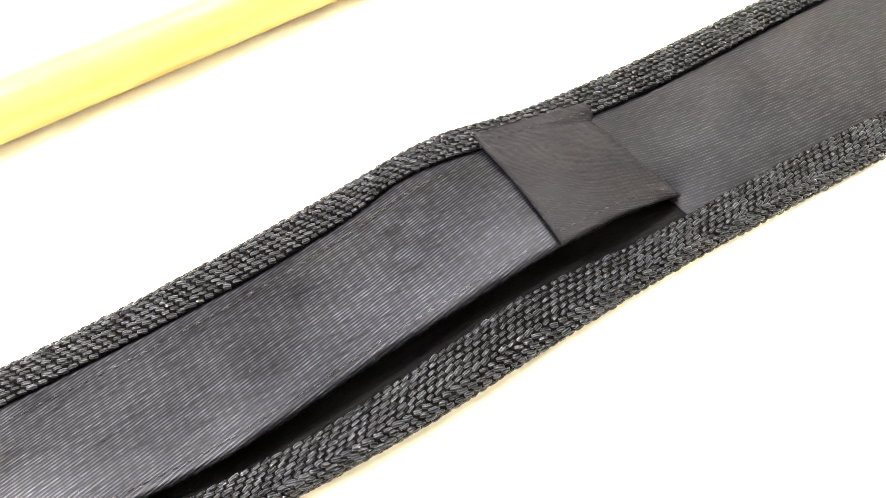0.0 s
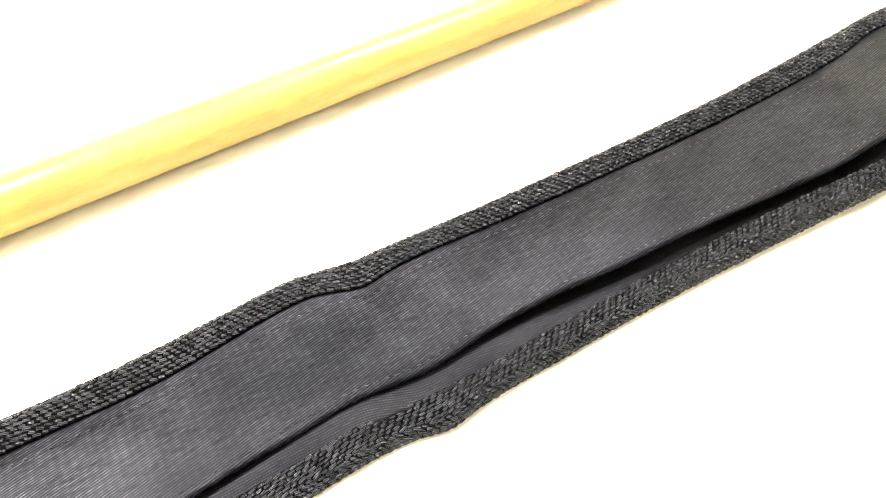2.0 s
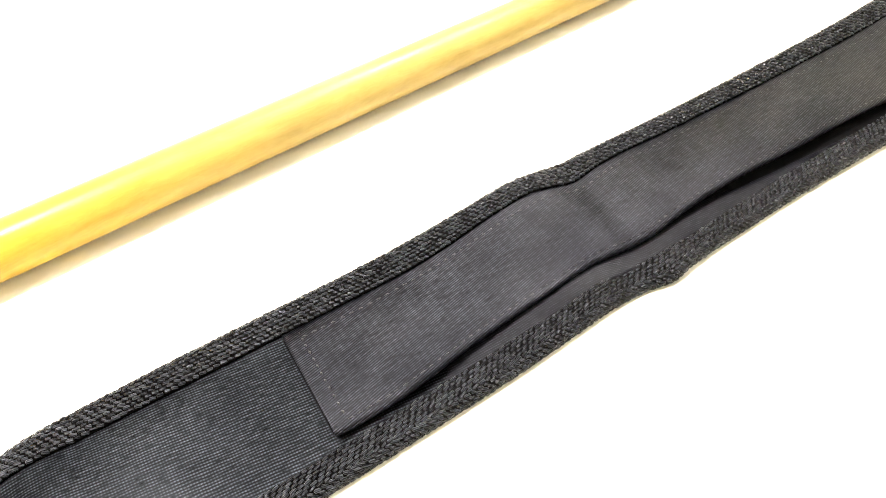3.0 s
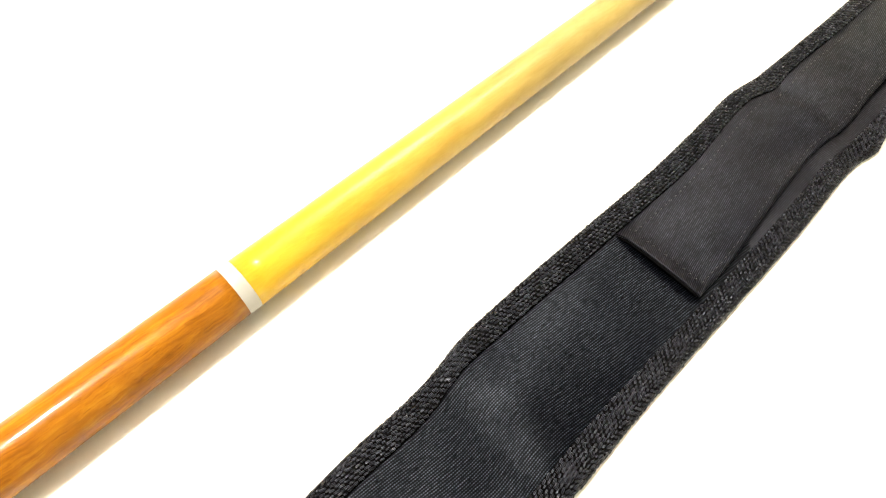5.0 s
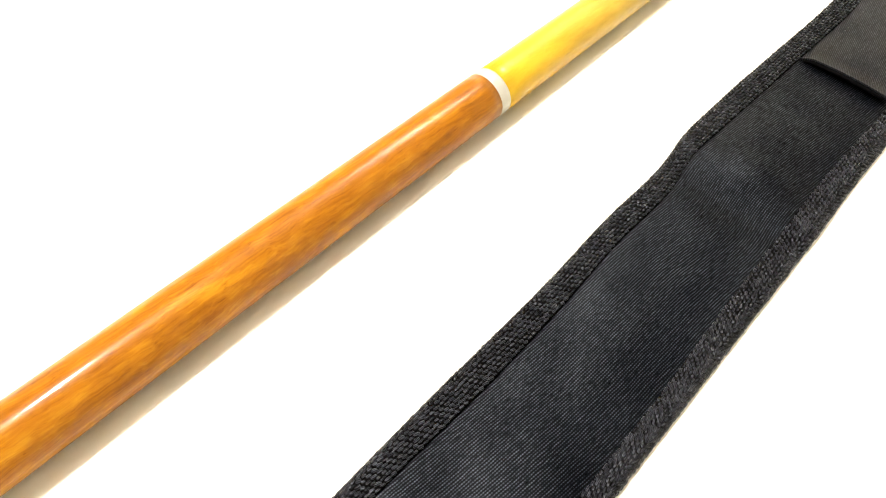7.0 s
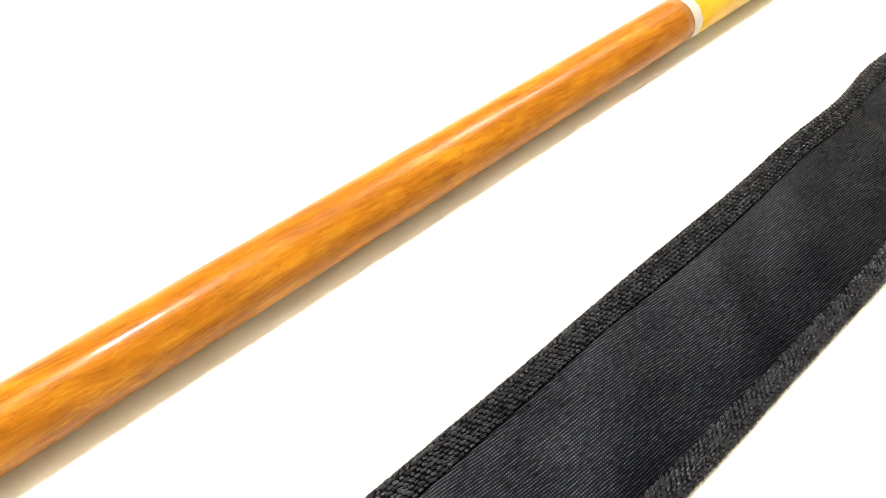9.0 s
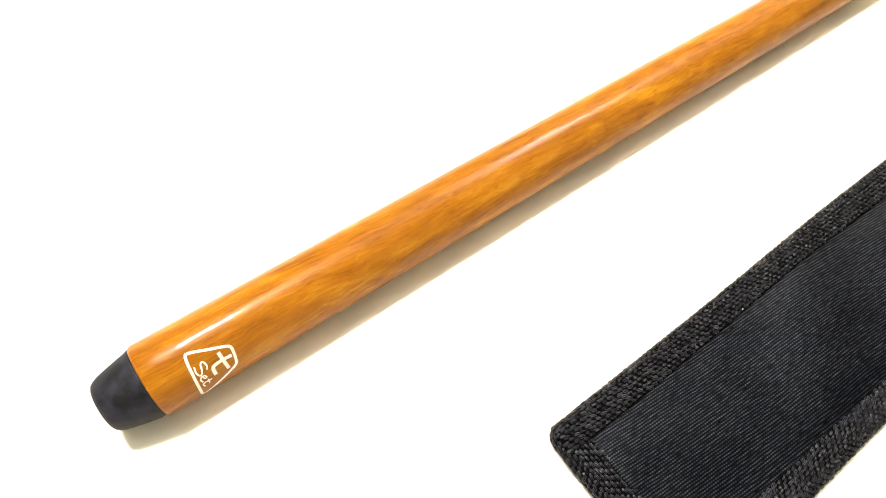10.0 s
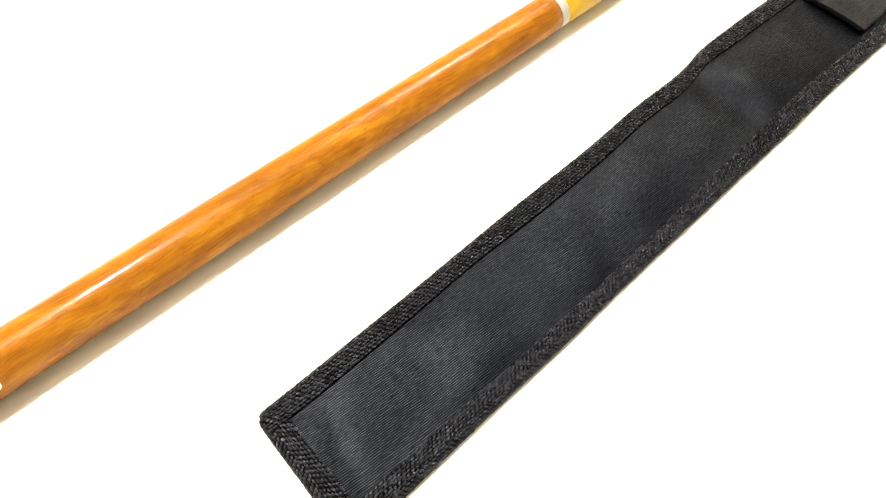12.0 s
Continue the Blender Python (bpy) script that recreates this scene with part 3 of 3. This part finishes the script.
def panels():
    # back panel flat on the table
    x = np.linspace(X_END + 0.003, X_TOP, 120)
    V = np.linspace(0, 1, 12)
    X = np.repeat(x[:, None], 12, 1)
    Y = far_out(X) - 0.004 + (near_out(X) + 0.004 - far_out(X) + 0.004) * V
    sheet("back_panel", X, Y, np.full(X.shape, 0.0014), 0.0010, SHADED_CLOTH, case)

    # front panel under the flap down to the butt end
    x = np.linspace(X_END + 0.011, 0.60, 330)
    V = np.linspace(-0.02, 1.02, 46)
    X = np.repeat(x[:, None], 46, 1)
    VV = np.repeat(V[None, :], len(x), 0)
    Y = far_in(X) + (near_in(X) - far_in(X)) * VV
    Z = panel_height(X, VV)
    Z -= np.clip((X - 0.565) / 0.03, 0, 1) * 0.0016 * np.clip((VV - 0.4) / 0.3, 0, 1)
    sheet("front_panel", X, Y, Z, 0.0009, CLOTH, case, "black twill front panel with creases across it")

    # inner cloth strip seen through the opening
    x = np.linspace(0.572, 0.86, 105)
    V = np.linspace(-0.02, 1.03, 30)
    X = np.repeat(x[:, None], 30, 1)
    VV = np.repeat(V[None, :], len(x), 0)
    Y = far_in(X) + (near_in(X) - far_in(X)) * VV
    low = 0.0026 - hump(X, 0.90, 0.10, 0.0010) + hump(X, 0.66, 0.05, 0.0006)
    Z = low + np.clip((VV - 0.86) / 0.16, 0, 1) ** 2 * 0.0010
    Z -= (1 - ease(0.575, 0.615, X)) * 0.0022
    sink = ease(0.0, 0.055, X - 0.69 - 0.45 * (VV - 0.78))
    Z = Z * (1 - sink) + 0.0010 * sink
    sheet("inner_panel", X, Y, Z, 0.0006, UPPER, case, "black inner cloth below the long opening")
    # near-black sheet in place of the shade deeper in the opening
    x = np.linspace(0.74, 1.012, 100)
    X = np.repeat(x[:, None], 30, 1)
    VV = np.repeat(V[None, :], len(x), 0)
    Y = far_in(X) + (near_in(X) - far_in(X)) * VV
    sheet("lining", X, Y, 0.0020 + 0.0 * X, 0.0004, SHADED_CLOTH, case, "near-black sheet standing for the shade inside the opening")


def flap_shape(X, V):
    Y = far_in(X) + 0.0005 + (flap_edge(X) - far_in(X)) * V
    seam = crest_far(X) * 0.88 - 0.0011
    rise = flap_rise(X)
    sag = flap_folds(X + 0.010 * V)
    Z = seam + (rise - seam) * V ** 1.3 + np.sin(math.pi * 0.86 * V) * (0.0012 + sag) + (sag * 0.18 - 0.0004) * V
    Z += np.clip((0.585 - X) / 0.03, 0, 1) * 0.0012 * (1 - V) * np.clip(V / 0.1, 0, 1)
    Z += np.clip((0.562 - X) / 0.012, 0, 1) ** 2 * 0.0022 * np.clip(V / 0.15, 0, 1)
    Z += 0.0003 * ripple(X, V * 0.05, 50, 7.0) * np.sin(math.pi * np.clip(V * 0.9 + 0.05, 0, 1))
    return Y, Z


def flap():
    x = np.linspace(0.5502, 0.986, 400)
    V = np.concatenate([np.linspace(0, 0.93, 40), [0.95, 0.965, 0.98, 0.99, 1.0]])
    X = np.repeat(x[:, None], len(V), 1)
    VV = np.repeat(V[None, :], len(x), 0)
    Y, Z = flap_shape(X, VV)
    # the turned hem at the free edge is rounded
    Z -= np.clip((VV - 0.965) / 0.035, 0, 1) ** 2 * 0.0006
    thick = 0.0008 + np.clip((VV - 0.9) / 0.1, 0, 1) * 0.0005
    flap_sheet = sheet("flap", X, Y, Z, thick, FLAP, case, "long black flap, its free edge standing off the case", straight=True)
    # a dark strip under the end of the flap stands for the shaded gap there
    k = slice(2, 42)
    xh = np.linspace(0.5499, 0.5565, 6)
    X, VV = np.repeat(xh[:, None], 40, 1), np.repeat(V[None, k], 6, 0)
    Y, Z = flap_shape(X, VV)
    sheet("hem", X, Y, Z - 0.0010, 0.0020, SHADED_CLOTH, flap_sheet, "dark strip standing for the shaded gap under the flap end")


def stitches(name, pts, along_mm, parent, gap=0.0007, wide=0.00017):
    """Short thread stitches laid end to end along a line of points."""
    pts = np.asarray(pts)
    run = np.concatenate([[0], np.cumsum(np.linalg.norm(np.diff(pts, axis=0), axis=1))])
    verts, faces = [], []
    s = 0.0
    while s + along_mm < run[-1]:
        a = np.array([np.interp(s, run, pts[:, k]) for k in range(3)])
        b = np.array([np.interp(s + along_mm, run, pts[:, k]) for k in range(3)])
        d = (b - a) / np.linalg.norm(b - a)
        side = np.cross(d, (0, 0, 1)) * wide
        m = (a + b) / 2 + np.array([0, 0, wide * 1.1])
        k = len(verts)
        verts += [a - np.array([0, 0, wide]), m + side, m - side, m + np.array([0, 0, wide]), b - np.array([0, 0, wide])]
        faces += [(k, k + 1, k + 3), (k, k + 3, k + 2), (k + 4, k + 3, k + 1), (k + 4, k + 2, k + 3), (k, k + 2, k + 4, k + 1)]
        s += along_mm + gap
    mesh_part(name, verts, faces, THREAD, parent, "fine black stitching", kind="stuff")


def flap_line(x, v, lift=0.00004):
    x, v = np.asarray(x, float), np.asarray(v, float)
    Y, Z = flap_shape(x[None, :], v[None, :])
    return np.stack([x, Y[0], Z[0] + lift], -1)


def ease(a, b, x):
    t = np.clip((x - a) / (b - a), 0, 1)
    return t * t * (3 - 2 * t)


def upper_height(X, V):
    far, near = crest_far(X) * 0.88 - 0.0013, crest_near(X) * 0.88 - 0.0005
    bell = np.sin(math.pi * np.clip(V, 0, 1))
    return far + (near - far) * V + bell * (0.0010 + 0.0006 * ripple(X, V * 0.06, 30, 4.0)) + hump(X, 1.0, 0.012, 0.0016) * bell


def tab_shape(U, V):
    """The closing tab: U runs from its loose end to the fold on the upper panel, V from its far edge to its near one."""
    x0, x1 = 0.9695 - 0.0012 * V, 1.0045 + 0.0040 * V
    X = x0 + (x1 - x0) * U
    y0 = -0.0892 - 0.0070 * U
    y1 = -0.1364 - 0.0008 * U
    Y = y0 + (y1 - y0) * V
    across = np.clip((Y - far_in(X)) / (near_in(X) - far_in(X)), 0, 1)
    on_tape = ease(-0.0020, 0.0012, Y - far_in(X))
    low = on_tape * (crest_far(X) + 0.0010) + (1 - on_tape) * (upper_height(X, across) + 0.0009 - 0.0016 * ease(0.9, 1.0, U)) + 0.0014 * ease(0.85, 1.0, V)
    _, under = flap_shape(np.minimum(X, 1.0), np.clip((Y - far_in(X) - 0.0005) / (flap_edge(X) - far_in(X)), 0, 1))
    high = np.maximum(0.0076 + 0.0046 * V, under + 0.0026) + 0.0002 * ripple(X, Y, 90, 3.0)
    fall = ease(0.30 + 0.10 * V, 1.0, U)
    # the turned edges are rounded
    roll = 0.0007 * (1 - np.sqrt(np.clip(U / 0.05, 0, 1))) + 0.0005 * (1 - np.sqrt(np.clip((1 - V) / 0.04, 0, 1)))
    return X, Y, high * (1 - fall) + low * fall - roll


def tab():
    """The short doubled closing tab, lying loose over the flap."""
    U, V = np.meshgrid(np.linspace(0, 1, 46), np.linspace(0, 1, 44), indexing="ij")
    X, Y, Z = tab_shape(U, V)
    top = sheet("tab", X, Y, Z, 0.0006, TABCLOTH, case, "short doubled black tab with loose edges")
    # the lower layer hangs away from the upper one along the near edge
    gap = 0.0009 + 0.0016 * ease(0.55, 1.0, V) * np.sin(math.pi * np.clip(U, 0, 1)) ** 0.8
    # this layer's colour is darkened for the shade below the tab
    sheet("tab_lining", X + 0.0006 * (1 - U), Y + 0.0005 * V, Z - gap, 0.0005, SHADED_CLOTH, top, "under layer of the tab, its black darkened for the shade in the gap")
    for col in (4, -4):
        stitches("stitching", np.stack([X[1:-2, col], Y[1:-2, col], Z[1:-2, col] + 0.00004], -1), 0.0024, top, 0.0010, 0.00020)


def upper_panel():
    """The upper panel, from its folded end under the tab to the top of the case."""
    g = np.concatenate([np.linspace(0, 0.02, 24), np.linspace(0.0215, 0.06, 20), np.linspace(0.064, X_TOP - 1.0, 70)])
    v = np.linspace(-0.01, 1.01, 42)
    G, V = np.meshgrid(g, v, indexing="ij")
    start = 1.0010 + 0.0060 * np.clip(V, 0, 1)
    X = start + G * (X_TOP - start) / (X_TOP - 1.0)
    Y = far_in(X) + (near_in(X) - far_in(X)) * V
    full = upper_height(X, V)
    dip = (1 - ease(0.0, 0.011, G)) * ease(0.55, 0.95, V)
    sheet("upper_panel", X, Y, full - dip * (full - 0.0026), 0.0007, UPPER, case, "black upper panel of woven nylon")


panels()
flap()
tab()
upper_panel()
flap_ob = [o for o in case.children if o.name == "flap"][0]
xs = np.linspace(0.556, 0.962, 300)
stitches("stitching", flap_line(xs, np.full(300, 0.13)), 0.0030, flap_ob, 0.0009, 0.00026)
stitches("stitching", flap_line(xs, np.full(300, 0.93)), 0.0030, flap_ob)
stitches("stitching", flap_line(np.full(40, 0.5562), np.linspace(0.06, 0.95, 40)), 0.0022, flap_ob, 0.0012, 0.00042)

FAR = tape_surface(far_out, far_in, crest_far)
NEAR = tape_surface(lambda x: near_out(x) - 0.5 * lift(x), lambda x: near_in(x) - 0.5 * lift(x), crest_near, lift, 1)
tape("far_binding", FAR, X_END + 0.0022, X_TOP, "black herringbone webbing binding")
tape("near_binding", NEAR, X_END + 0.0022, X_TOP, "black herringbone webbing binding")


def end_tape():
    """The webbing round the butt end, running across the case."""
    ks = np.array([(0.0, 0.03, 0.05), (0.10, -0.02, 0.42), (0.20, 0.03, 0.74), (0.34, 0.18, 0.95), (0.60, 0.5, 1.0), (0.84, 0.82, 0.97), (1.0, 1.0, 0.88)])
    a, b = float(far_out(0.115)) - 0.0005, float(near_out(0.115)) + 0.0005

    def place(w, s):
        # w runs from the far corner to the near one; the outer corners are rounded
        y = a + (b - a) * (w / (a - b))
        edge = np.minimum(w, (a - b) - w)
        rounding = 0.005 * (1 - np.sqrt(np.clip(1 - (1 - np.clip(edge / 0.005, 0, 1)) ** 2, 0, 1)))
        d, h = np.interp(s, ks[:, 0], ks[:, 1]), np.interp(s, ks[:, 0], ks[:, 2])
        return np.stack([X_END + rounding * (1 - d) + 0.0125 * d, y, (0.0052 + 0.0006 * np.sin(w * 40)) * h], -1)

    n, ns = 60, 15
    ws, ss = np.linspace(0.0008, a - b - 0.0008, n), np.linspace(0, 1, ns)
    grid = np.array([place(np.full(ns, w), ss) for w in ws])
    lip = grid[:, -1:, :] - np.array([0, 0, 0.0015])
    foot = grid[:, -1:, :] * np.array([1, 1, 0]) + np.array([0, 0, 0.0008])
    grid = np.concatenate([grid, lip, foot], axis=1)
    nc = ns + 2
    faces = [(i * nc + j, (i + 1) * nc + j, (i + 1) * nc + (j + 1) % nc, i * nc + (j + 1) % nc) for i in range(n - 1) for j in range(nc)]
    faces += [tuple(range(nc)), tuple((n - 1) * nc + j for j in range(nc))]
    core = mesh_part("end_binding", grid.reshape(-1, 3), faces, TAPE, case, "black webbing binding round the end")
    weave(core, place, 0.001, a - b - 0.001)


end_tape()
